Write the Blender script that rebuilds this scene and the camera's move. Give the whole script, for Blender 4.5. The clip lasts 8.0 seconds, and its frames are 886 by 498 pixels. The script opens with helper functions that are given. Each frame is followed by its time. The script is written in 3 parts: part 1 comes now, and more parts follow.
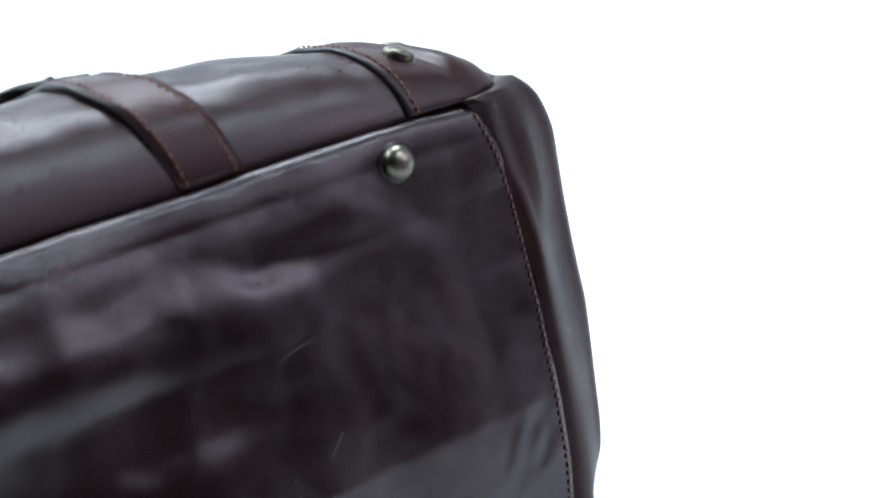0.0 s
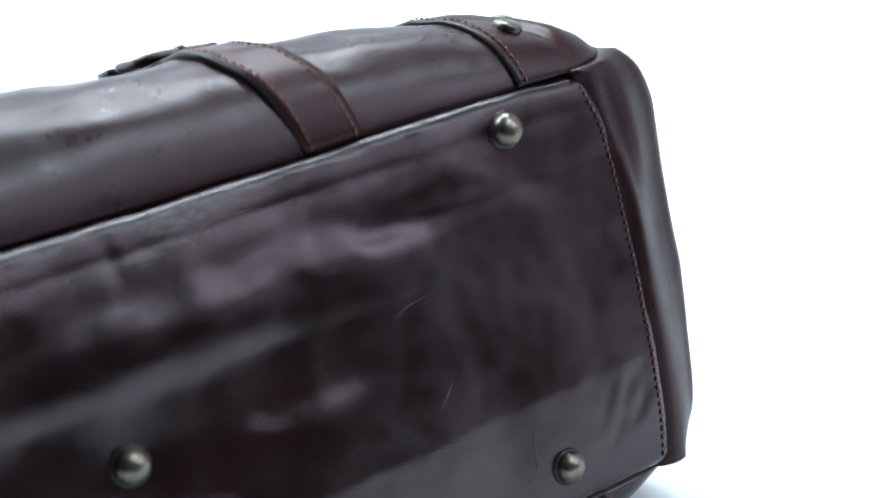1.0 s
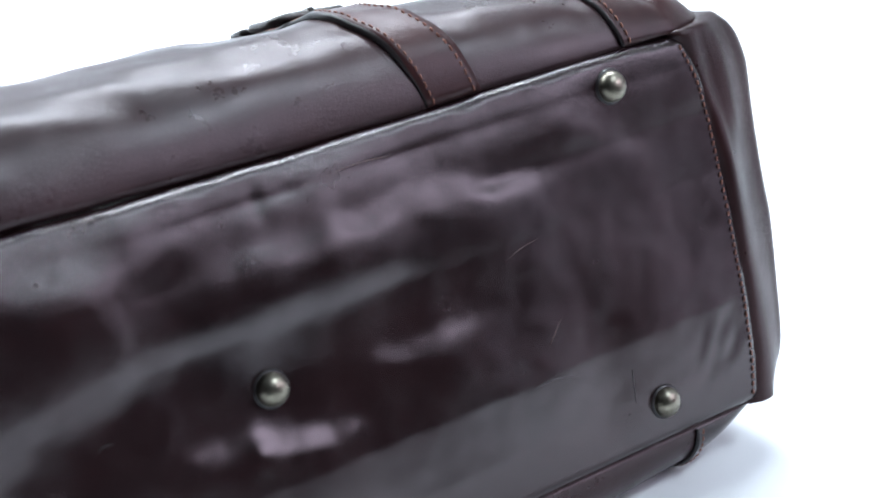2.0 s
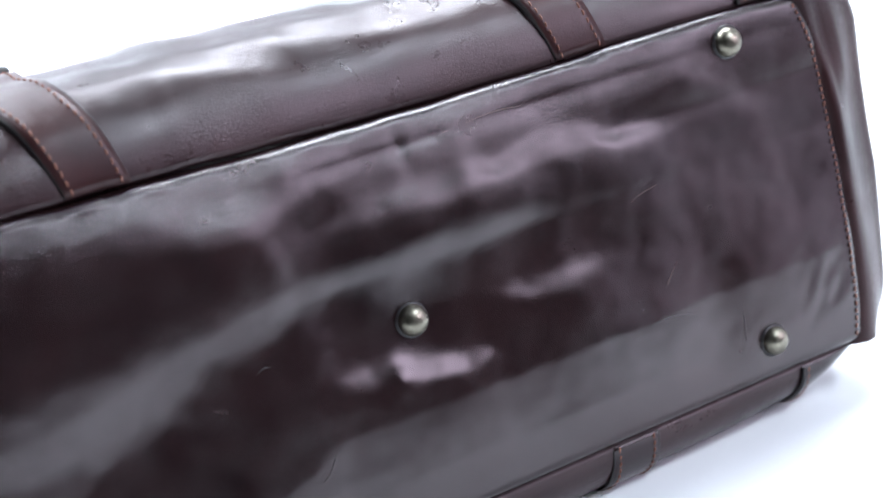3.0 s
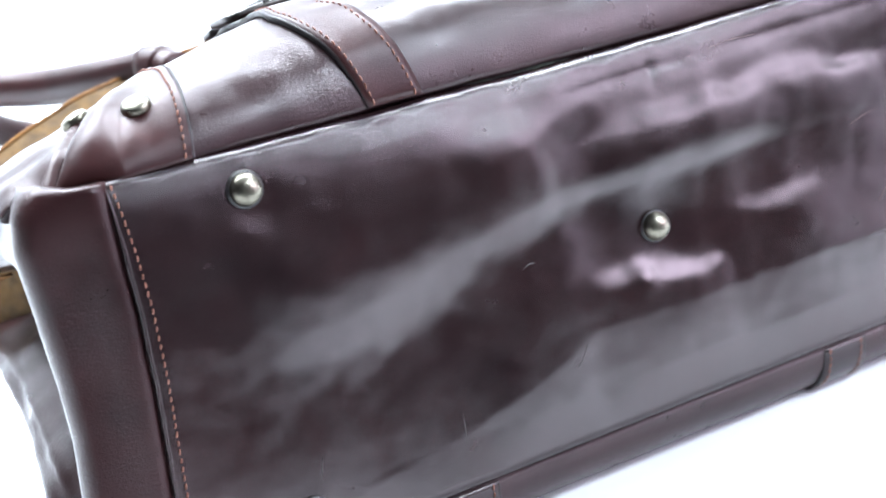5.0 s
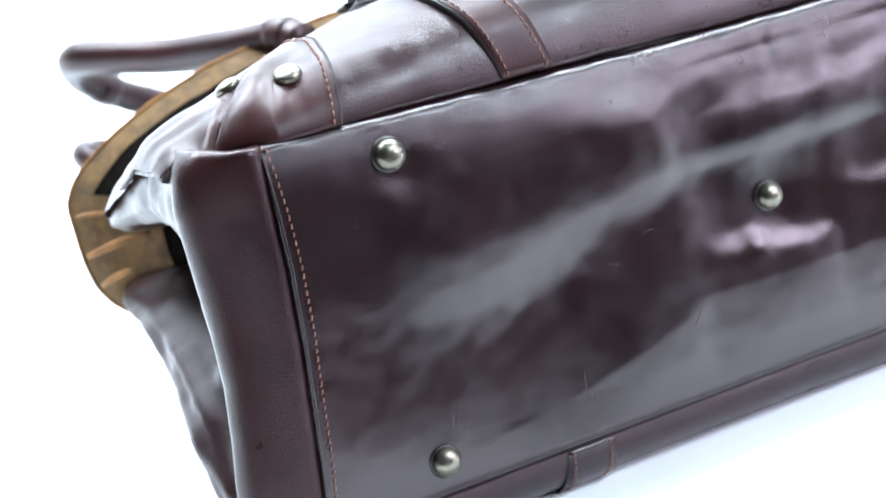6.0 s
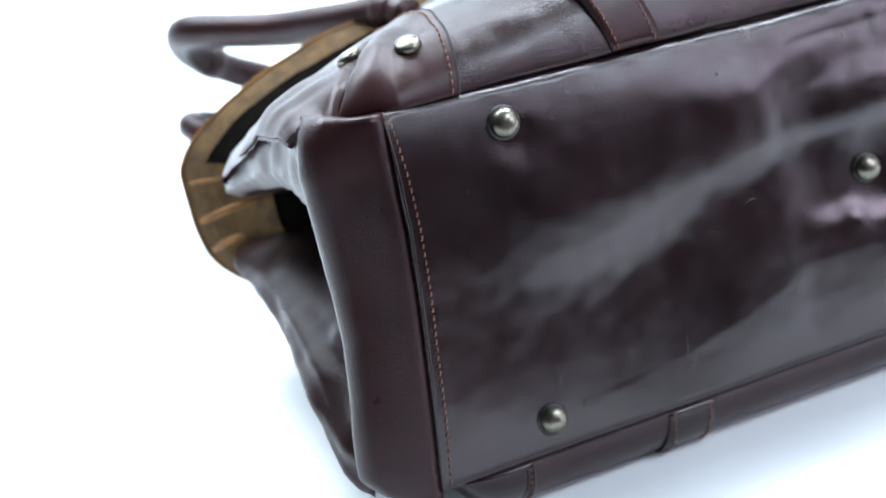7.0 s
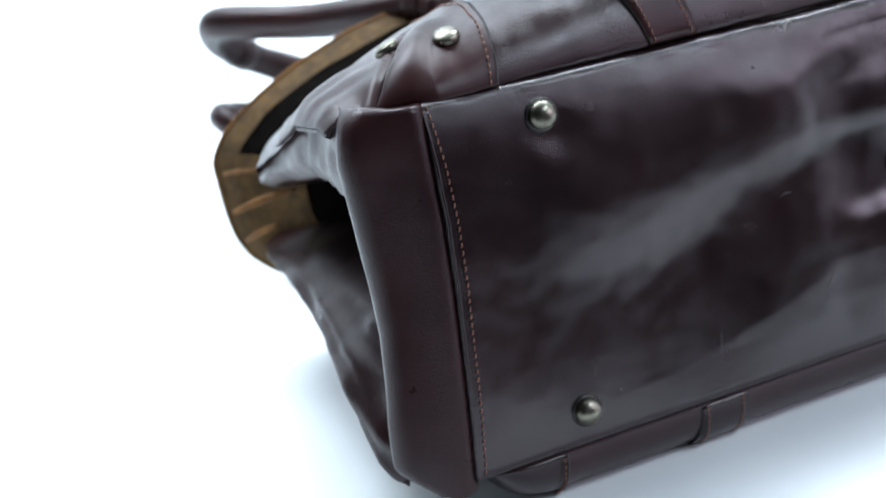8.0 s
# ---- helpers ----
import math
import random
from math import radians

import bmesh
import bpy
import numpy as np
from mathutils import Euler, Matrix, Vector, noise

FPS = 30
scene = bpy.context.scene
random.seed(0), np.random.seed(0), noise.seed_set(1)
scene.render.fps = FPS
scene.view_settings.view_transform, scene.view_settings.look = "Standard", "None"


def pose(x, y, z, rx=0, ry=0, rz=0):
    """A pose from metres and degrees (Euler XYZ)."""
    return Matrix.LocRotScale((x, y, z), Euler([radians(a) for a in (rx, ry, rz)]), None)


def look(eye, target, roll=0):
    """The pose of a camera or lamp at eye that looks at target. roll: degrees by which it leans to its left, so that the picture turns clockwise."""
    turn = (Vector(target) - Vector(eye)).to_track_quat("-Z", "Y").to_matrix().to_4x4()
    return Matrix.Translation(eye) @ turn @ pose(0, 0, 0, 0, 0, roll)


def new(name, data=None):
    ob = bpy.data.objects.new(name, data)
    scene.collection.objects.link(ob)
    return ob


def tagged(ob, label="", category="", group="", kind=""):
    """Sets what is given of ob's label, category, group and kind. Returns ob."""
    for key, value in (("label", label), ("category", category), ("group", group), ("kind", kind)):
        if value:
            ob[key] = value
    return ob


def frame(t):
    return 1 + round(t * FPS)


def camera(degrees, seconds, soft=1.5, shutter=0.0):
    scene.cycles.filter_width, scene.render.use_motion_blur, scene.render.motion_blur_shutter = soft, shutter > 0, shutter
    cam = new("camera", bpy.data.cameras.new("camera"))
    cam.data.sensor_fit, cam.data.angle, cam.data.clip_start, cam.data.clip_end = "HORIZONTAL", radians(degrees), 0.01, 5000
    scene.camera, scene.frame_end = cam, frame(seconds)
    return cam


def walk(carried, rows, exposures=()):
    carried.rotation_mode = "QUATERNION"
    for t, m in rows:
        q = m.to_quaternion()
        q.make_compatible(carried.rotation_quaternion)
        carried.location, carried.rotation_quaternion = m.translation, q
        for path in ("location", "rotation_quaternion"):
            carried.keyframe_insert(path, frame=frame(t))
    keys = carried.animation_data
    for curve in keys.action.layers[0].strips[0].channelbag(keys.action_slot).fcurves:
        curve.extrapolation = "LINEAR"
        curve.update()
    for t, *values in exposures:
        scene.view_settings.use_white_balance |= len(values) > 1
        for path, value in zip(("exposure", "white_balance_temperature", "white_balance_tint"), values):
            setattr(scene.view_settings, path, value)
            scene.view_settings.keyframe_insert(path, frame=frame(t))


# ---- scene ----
cam = camera(31.0, 8.0, soft=1.7)
cam.data.dof.use_dof, cam.data.dof.focus_distance, cam.data.dof.aperture_fstop = True, 0.575, 9.0
PATH = [
    (0.0, pose(-0.1323, -0.3755, 0.2889, 71.85, 6.78, -39.63)),
    (0.5, pose(-0.1455, -0.3806, 0.2925, 71.64, 6.47, -38.58)),
    (1.0, pose(-0.1608, -0.3897, 0.2951, 71.28, 6.79, -37.15)),
    (1.5, pose(-0.1792, -0.4015, 0.2969, 71.04, 6.95, -36.22)),
    (2.0, pose(-0.1995, -0.4156, 0.3026, 70.55, 7.11, -34.82)),
    (3.5, pose(-0.2565, -0.4523, 0.3159, 69.29, 7.71, -30.76)),
    (4.0, pose(-0.2800, -0.4618, 0.3198, 69.14, 7.67, -29.91)),
    (4.5, pose(-0.3015, -0.4634, 0.3228, 68.68, 7.61, -29.36)),
    (6.0, pose(-0.3584, -0.4807, 0.3424, 67.28, 7.40, -26.49)),
    (6.5, pose(-0.3773, -0.4920, 0.3457, 67.13, 7.53, -25.26)),
    (7.0, pose(-0.3880, -0.4940, 0.3471, 67.02, 7.56, -24.39)),
    (7.5, pose(-0.3959, -0.4933, 0.3472, 66.92, 7.43, -24.11)),
    (8.0, pose(-0.3971, -0.4930, 0.3480, 66.90, 7.40, -23.79)),
]
walk(cam, PATH, [(0.0, -1.02, 5880, 5), (1.0, -0.92, 5880, 5), (2.0, -0.50, 5960, 8), (3.5, 0.30, 6040, 11), (4.6, 0.80, 6040, 10), (5.8, 0.68, 5880, 6), (7.0, -0.14, 5840, 5), (8.0, -0.62, 5840, 4)])

# ---- light ----
world = bpy.data.worlds.new("studio_air")
scene.world = world
world.use_nodes = True
world.node_tree.nodes["Background"].inputs[0].default_value = (0.93, 0.97, 1.0, 1)
world.node_tree.nodes["Background"].inputs[1].default_value = 0.14


def softbox(name, eye, target, sx, sy, watts, color=(1, 1, 1)):
    lamp = bpy.data.lights.new(name, "AREA")
    lamp.shape, lamp.size, lamp.size_y, lamp.energy, lamp.color = "RECTANGLE", sx, sy, watts, color
    ob = new(name, lamp)
    ob.matrix_world = look(eye, target)
    return ob


softbox("overhead_softbox", (0.75, 0.50, 1.50), (0.05, 0.05, 0.0), 0.6, 0.4, 31, (0.93, 0.97, 1.0))
softbox("rear_softbox", (-0.45, 1.00, 1.60), (0.0, 0.15, 0.0), 1.2, 0.9, 62, (0.93, 0.97, 1.0))
softbox("backdrop_lamp", (0.3, 0.9, 2.2), (0.6, 2.2, 0.9), 1.8, 0.5, 115, (0.93, 0.97, 1.0))
softbox("front_lamp", (1.00, -1.05, 0.72), (0.05, 0.0, 0.10), 0.85, 0.45, 11, (1.0, 0.87, 1.0))
softbox("side_softbox", (1.50, -1.05, 0.25), (0.10, 0.0, 0.10), 0.9, 0.8, 4, (1.0, 0.84, 1.0))
softbox("front_softbox", (0.55, -0.80, 1.20), (0.0, 0.0, 0.14), 0.70, 0.15, 15.5, (0.88, 0.95, 1.0))

# ---- materials ----


class Nodes:
    """Short notation for a node tree."""

    def __init__(self, name):
        self.mat = bpy.data.materials.new(name)
        self.mat.use_nodes = True
        self.tree = self.mat.node_tree
        self.bsdf = self.tree.nodes["Principled BSDF"]
        self.coord = self.tree.nodes.new("ShaderNodeTexCoord").outputs["Object"]

    def add(self, kind, **inputs):
        node = self.tree.nodes.new(kind)
        for key, value in inputs.items():
            self.put(node.inputs[key.replace("_", " ")], value)
        return node

    def put(self, socket, value):
        if isinstance(value, bpy.types.NodeSocket):
            self.tree.links.new(value, socket)
        else:
            socket.default_value = value

    def noise(self, scale, detail=4.0, rough=0.55, stretch=None, distortion=0.0):
        vec = self.coord
        if stretch:
            vec = self.add("ShaderNodeMapping", Vector=vec, Scale=stretch).outputs[0]
        return self.add("ShaderNodeTexNoise", Vector=vec, Scale=scale, Detail=detail, Roughness=rough, Distortion=distortion).outputs["Fac"]

    def voronoi(self, scale, feature="DISTANCE_TO_EDGE", stretch=None):
        vec = self.coord
        if stretch:
            vec = self.add("ShaderNodeMapping", Vector=vec, Scale=stretch).outputs[0]
        node = self.add("ShaderNodeTexVoronoi", Vector=vec, Scale=scale)
        node.feature = feature
        return node.outputs["Distance"]

    def ramp(self, fac, stops):
        node = self.add("ShaderNodeValToRGB", Fac=fac)
        el = node.color_ramp.elements
        while len(el) < len(stops):
            el.new(0.5)
        for e, (pos, col) in zip(el, stops):
            e.position, e.color = pos, (*col, 1) if len(col) == 3 else col
        return node.outputs["Color"]

    def span(self, fac, a, b, lo=0.0, hi=1.0):
        return self.add("ShaderNodeMapRange", Value=fac, From_Min=a, From_Max=b, To_Min=lo, To_Max=hi).outputs[0]

    def math(self, op, a, b):
        node = self.tree.nodes.new("ShaderNodeMath")
        node.operation = op
        self.put(node.inputs[0], a)
        self.put(node.inputs[1], b)
        return node.outputs[0]

    def bump(self, height, strength, distance, normal=None):
        node = self.add("ShaderNodeBump", Height=height, Strength=strength, Distance=distance)
        if normal:
            self.put(node.inputs["Normal"], normal)
        return node.outputs[0]

    def set(self, **inputs):
        for key, value in inputs.items():
            self.put(self.bsdf.inputs[key.replace("_", " ")], value)
        return self.mat


def leather(name, dark, mid, rough=0.36, grain=1.0, gloss=0.5, worn=0.0, pores=1100.0, stretch=(0.85, 1.0, 1.2)):
    n = Nodes(name)
    cloud = n.noise(14.0, 5.0, 0.6)
    mottled = n.noise(95.0, 4.0, 0.6)
    tone = n.math("ADD", n.math("MULTIPLY", cloud, 0.75), n.math("MULTIPLY", mottled, 0.25))
    col = n.ramp(tone, [(0.36, dark), (0.62, mid)])
    cells = n.span(n.voronoi(1.3 * pores), 0.0, 0.22)
    wrinkle = n.noise(pores, 3.0, 0.55, stretch)
    creases = n.span(n.voronoi(170.0, stretch=(1.0, 1.0, 1.6)), 0.0, 0.05)
    patchy = n.span(n.noise(26.0, 2.0), 0.25, 0.75)
    if worn:
        # the grain is coarser towards the upper edge
        height = n.add("ShaderNodeSeparateXYZ", Vector=n.coord).outputs[2]
        patchy = n.math("ADD", n.math("MULTIPLY", patchy, 0.62), n.span(height, 0.08, 0.155, 0.0, worn))
    fine = n.math("ADD", n.math("MULTIPLY", cells, 0.35), wrinkle)
    h1 = n.bump(n.math("MULTIPLY", fine, n.math("ADD", n.math("MULTIPLY", patchy, 0.9), 0.08)), 0.5 * grain, 0.00024)
    h2 = n.bump(creases, 0.025 * grain, 0.0004, h1)
    r = n.span(n.noise(60.0, 5.0, 0.65), 0.3, 0.7, rough - 0.06, rough + 0.10)
    return n.set(Base_Color=col, Roughness=r, Normal=h2, Specular_IOR_Level=gloss, Specular_Tint=(1.0, 0.93, 0.96, 1.0))


LEATHER = leather("brown_leather", (0.0072, 0.0036, 0.0041), (0.0160, 0.0068, 0.0074), 0.18, 0.62, 0.54, 0.9, 1100.0)
LEATHER_WALL = leather("grained_leather", (0.0130, 0.0060, 0.0068), (0.0290, 0.0132, 0.0142), 0.31, 1.3, 0.42, 0.0, 780.0)
LEATHER_RED = leather("reddish_leather", (0.0150, 0.0050, 0.0052), (0.0380, 0.0120, 0.0118), 0.33, 1.0, 0.32)
LEATHER_SOFT = leather("soft_gusset_leather", (0.0105, 0.0033, 0.0038), (0.0240, 0.0075, 0.0078), 0.32, 1.7, 0.30, 0.0, 650.0, (0.45, 1.0, 2.0))


def simple(name, a, b, scale, rough, bump=0.3, distance=0.0004, metal=0.0):
    n = Nodes(name)
    col = n.ramp(n.noise(scale, 5.0, 0.6), [(0.35, a), (0.65, b)])
    r = n.span(n.noise(scale * 2.3, 4.0), 0.3, 0.7, rough - 0.07, rough + 0.1)
    return n.set(Base_Color=col, Roughness=r, Metallic=metal, Normal=n.bump(n.noise(scale * 6.0, 4.0), bump, distance))


EDGE = simple("painted_edge", (0.006, 0.005, 0.006), (0.014, 0.010, 0.011), 300, 0.38)
THREAD = simple("brown_thread", (0.13, 0.05, 0.032), (0.24, 0.10, 0.065), 900, 0.7)
BRASS = simple("antique_brass", (0.11, 0.102, 0.080), (0.24, 0.225, 0.18), 160, 0.32, 0.12, 0.0002, 1.0)
IRON = simple("dark_metal", (0.05, 0.048, 0.047), (0.10, 0.095, 0.09), 250, 0.35, 0.2, 0.0002, 1.0)
SUEDE = simple("tan_suede", (0.052, 0.027, 0.006), (0.110, 0.057, 0.012), 120, 0.9, 0.5, 0.0008)
PLEAT = simple("orange_suede", (0.120, 0.050, 0.010), (0.200, 0.088, 0.018), 120, 0.9, 0.5, 0.0008)
PAPER = simple("white_sweep", (0.84, 0.86, 0.88), (0.88, 0.90, 0.91), 3.0, 0.6, 0.05, 0.0004)
WALL = simple("white_wall", (0.80, 0.81, 0.82), (0.84, 0.85, 0.86), 5.0, 0.8, 0.1, 0.001)
DIM = simple("charcoal_wall", (0.027, 0.028, 0.030), (0.036, 0.038, 0.041), 4.0, 0.85, 0.1, 0.001)
# near black without gloss: the shade inside the mouth, put into colour
MOUTH_SHADE = simple("mouth_shade_black", (0.003, 0.002, 0.002), (0.005, 0.004, 0.003), 200, 0.95)
MOUTH_SHADE.node_tree.nodes["Principled BSDF"].inputs["Specular IOR Level"].default_value = 0.05
GREY = simple("grey_wall", (0.22, 0.22, 0.23), (0.27, 0.27, 0.28), 4.0, 0.85, 0.1, 0.001)

# ---- mesh helpers ----


def link(name, verts, faces, mat, parent=None, label="", smooth=True):
    me = bpy.data.meshes.new(name)
    me.from_pydata([tuple(v) for v in verts], [], faces)
    me.update()
    me.materials.append(mat)
    if smooth:
        me.polygons.foreach_set("use_smooth", [True] * len(me.polygons))
    ob = new(name, me)
    if parent:
        ob.parent = parent
    if label:
        tagged(ob, label)
    return ob


def grid(rows, closed=False, flip=False):
    """Vertices and quads of a sheet given as rows of points."""
    nu = len(rows[0])
    verts = [p for row in rows for p in row]
    faces = []
    for i in range(len(rows) - 1):
        for j in range(nu if closed else nu - 1):
            k = (j + 1) % nu
            q = (i * nu + j, i * nu + k, (i + 1) * nu + k, (i + 1) * nu + j)
            faces.append(q[::-1] if flip else q)
    return verts, faces


def thick(rows, normals, t, flip=False):
    """A closed slab: the sheet of rows, t thick along the normals."""
    top = [[Vector(p) + Vector(n) * t for p, n in zip(r, m)] for r, m in zip(rows, normals)]
    nu, nv = len(rows[0]), len(rows)
    verts, faces = grid(top, flip=flip)
    low, lf = grid(rows, flip=not flip)
    o = len(verts)
    verts = verts + [Vector(v) for v in low]
    faces = faces + [tuple(i + o for i in f) for f in lf]
    ring = [j for j in range(nu)] + [i * nu + nu - 1 for i in range(1, nv)] + [(nv - 1) * nu + j for j in range(nu - 2, -1, -1)] + [i * nu for i in range(nv - 2, 0, -1)]
    for a, b in zip(ring, ring[1:] + ring[:1]):
        q = (a, b, b + o, a + o)
        faces.append(q if flip else q[::-1])
    return verts, faces


def tube(points, radius, sides=10, caps=True):
    pts = [Vector(p) for p in points]
    verts, faces = [], []
    up = Vector((0.02, 0.05, 1)).normalized()
    for i, p in enumerate(pts):
        d = (pts[min(i + 1, len(pts) - 1)] - pts[max(i - 1, 0)]).normalized()
        s = d.cross(up)
        s = s.normalized() if s.length > 1e-4 else Vector((1, 0, 0))
        u = s.cross(d)
        r = radius(i / (len(pts) - 1)) if callable(radius) else radius
        for k in range(sides):
            a = 2 * math.pi * k / sides
            verts.append(p + (s * math.cos(a) + u * math.sin(a)) * r)
    for i in range(len(pts) - 1):
        for k in range(sides):
            l = (k + 1) % sides
            faces.append((i * sides + k, i * sides + l, (i + 1) * sides + l, (i + 1) * sides + k))
    if caps:
        faces.append(tuple(range(sides))[::-1])
        faces.append(tuple(range(len(verts) - sides, len(verts))))
    return verts, faces


def spline(points, n):
    """n points on a smooth curve through the given ones."""
    pts = [Vector(p) for p in points]
    pts = [pts[0] * 2 - pts[1]] + pts + [pts[-1] * 2 - pts[-2]]
    m, out = len(pts) - 3, []
    for i in range(n):
        u = i / (n - 1) * m
        k = min(int(u), m - 1)
        f = u - k
        a, b, c, d = pts[k:k + 4]
        out.append(0.5 * (2 * b + (c - a) * f + (2 * a - 5 * b + 4 * c - d) * f * f + (3 * b - a - 3 * c + d) * f ** 3))
    return out


def stitches(points, normals, pitch=0.0032, length=0.0023, radius=0.00038, lean=0.20):
    """A row of thread stitches along a line on a surface."""
    verts, faces = [], []
    pts = [Vector(p) for p in points]
    run, nxt = 0.0, pitch * 0.5
    rng = random.Random(len(points))
    for a, b, n in zip(pts, pts[1:], normals):
        n = Vector(n)
        seg = (b - a).length
        while nxt < run + seg:
            c = a.lerp(b, (nxt - run) / seg)
            d = (b - a).normalized()
            s = d.cross(n).normalized()
            d = (d + s * (lean + rng.uniform(-0.08, 0.08))).normalized()
            s = d.cross(n).normalized()
            l = length * rng.uniform(0.9, 1.08)
            o = len(verts)
            for f, r, h in ((-0.5, 0.35, -0.5), (-0.3, 1.0, 0.35), (0.3, 1.0, 0.35), (0.5, 0.35, -0.5)):
                for k in range(6):
                    t = math.pi / 3 * k
                    verts.append(c + d * (f * l) + (s * math.cos(t) + n * math.sin(t)) * radius * r + n * radius * h)
            for i in range(3):
                for k in range(6):
                    m = (k + 1) % 6
                    faces.append((o + i * 6 + k, o + i * 6 + m, o + i * 6 + 6 + m, o + i * 6 + 6 + k))
            faces.append(tuple(o + k for k in range(5, -1, -1)))
            faces.append(tuple(o + 18 + k for k in range(6)))
            nxt += pitch
        run += seg
    return verts, faces


def interp(x, table):
    """Smooth steps between the (x, value) pairs of a table."""
    if x <= table[0][0]:
        return table[0][1]
    for (x0, v0), (x1, v1) in zip(table, table[1:]):
        if x <= x1:
            f = (x - x0) / (x1 - x0)
            return v0 + (v1 - v0) * f
    return table[-1][1]


def bell(x, c, w):
    return math.exp(-((x - c) / w) ** 2)


def rough(x, y, z, scale):
    return noise.noise(Vector((x * scale, y * scale, z * scale)))


# ---- setting ----
TABLE_FRONT = -0.35     # front edge of the table


def sweep():
    prof = [(TABLE_FRONT, -0.10), (TABLE_FRONT + 0.012, -0.055), (TABLE_FRONT + 0.035, -0.022), (TABLE_FRONT + 0.065, -0.006), (TABLE_FRONT + 0.10, 0.0), (0.0, 0.0), (1.0, 0.0), (1.5, 0.0)]
    prof += [(1.5 + 0.5 * math.sin(a), 0.5 - 0.5 * math.cos(a)) for a in [math.pi / 2 * k / 10 for k in range(1, 11)]]
    prof += [(2.0, 1.2), (2.0, 2.55)]
    rows = [[(x, y, z) for x in (-2.4, -1.2, 0.0, 1.2, 2.6)] for y, z in prof]
    ob = link("ground", *grid(rows), PAPER)
    return tagged(ob, "seamless white paper sweep under and behind the bag", "backdrop", kind="structure")


def slab(name, x0, x1, y0, y1, z0, z1, mat, label, category):
    v = [(x, y, z) for x in (x0, x1) for y in (y0, y1) for z in (z0, z1)]
    f = [(0, 1, 3, 2), (4, 6, 7, 5), (0, 4, 5, 1), (2, 3, 7, 6), (0, 2, 6, 4), (1, 5, 7, 3)]
    return tagged(link(name, v, f, mat, smooth=False), label, category, kind="structure")


sweep()
slab("trim", -2.4, 2.6, TABLE_FRONT + 0.11, 1.45, -0.06, -0.006, WALL, "white table top under the paper sweep", "table top")
slab("floor", -2.5, 2.7, -2.0, 2.1, -0.80, -0.75, DIM, "dark studio floor", "floor")
slab("wall_east", 2.6, 2.7, -2.0, 2.1, -0.75, 2.6, WALL, "plain white studio side wall", "wall")
slab("wall_west", -2.5, -2.4, -2.0, 2.1, -0.75, 2.6, DIM, "dark studio side wall", "wall")
slab("wall_south", -2.4, 2.6, -2.0, -1.9, -0.75, 2.6, DIM, "dark studio wall facing the sweep", "wall")
slab("wall_north", -2.4, 2.6, 2.02, 2.1, -0.75, 2.6, WALL, "plain white studio wall behind the sweep", "wall")
slab("ceiling", -2.5, 2.7, -2.0, 2.1, 2.6, 2.7, GREY, "grey studio ceiling", "ceiling")

# ---- the bag ----
LIFT = 0.014
TILT = 8.0            # the base faces up a little
bag = new("leather_bag")
bag.matrix_world = pose(0, 0, LIFT, -TILT)
tagged(bag, "dark brown leather travel bag lying on its side on white paper", "bag")

XE = 0.2335          # half length at the ends
XS = 0.2025          # stitched seams of the base
ZB0, ZB1 = 0.0110, 0.1590   # edges of the base panel


def slump(x):
    """The seam between base and upper panel draws back towards the middle."""
    return bell(x, 0.04, 0.10)


def z_top(x, y):
    """Height of the upper wall."""
    e = min(1.0, abs(x) / XE)
    u = min(1.0, max(0.0, (y - 0.004) / 0.042))
    zm = 0.1594 + 0.0359 * math.sqrt(1 - (1 - u) ** 2)
    zm += 0.0022 * bell(x, -0.11, 0.07) * u - 0.0030 * slump(x) * (1 - u) - 0.0035 * bell(x, 0.075, 0.08) * u
    zm -= interp(y, [(0.0, 0.0), (0.05, 0.0), (0.08, 0.003), (0.12, 0.007), (0.20, 0.018), (0.24, 0.028)])
    ze = interp(y, [(0.0, 0.1575), (0.018, 0.1610), (0.06, 0.1565), (0.11, 0.1410), (0.14, 0.1310), (0.165, 0.1195), (0.24, 0.112)])
    z = ze + (zm - ze) * (1 - e ** interp(y, [(0.0, 3.6), (0.06, 3.6), (0.15, 2.2), (0.24, 2.2)]))
    k = min(1.0, y / 0.03)
    z += (0.0022 * rough(x, y, 0.3, 11) + 0.0017 * rough(x, y, 1.3, 30) + 0.0008 * rough(x, y, 2.3, 75)) * k
    # puckers along the seam and slack drag lines
    z += 0.0006 * rough(x, 0.3 * y, 4.3, 150) * bell(y, 0.011, 0.008) + 0.0013 * rough(0.45 * x + 0.8 * y, y, 6.1, 70) * bell(y, 0.034, 0.03)
    z += 0.0012 * rough(0.5 * x - y, 0.6 * y, 8.2, 45) * bell(y, 0.05, 0.045)
    z -= 0.006 * max(0.0, (abs(x) - 0.2245) / 0.009) ** 2
    # fold beside the corner
    line = 0.2070 - 0.62 * (y - 0.018)
    fade = min(1.0, y / 0.012) * max(0.0, 1 - max(0.0, y - 0.03) / 0.035)
    z -= 0.0075 * bell(abs(x), line, 0.0017) * fade
    z -= 0.0035 * max(0.0, min(1.0, (abs(x) - line) / 0.006)) * bell(y, 0.012, 0.016) * bell(abs(x), 0.219, 0.010)
    z += 0.0034 * bell(abs(x), line - 0.010, 0.008) * fade
    z -= 0.0014 * bell(abs(x) + 0.5 * y, 0.198, 0.004) * bell(y, 0.02, 0.012)
    return z


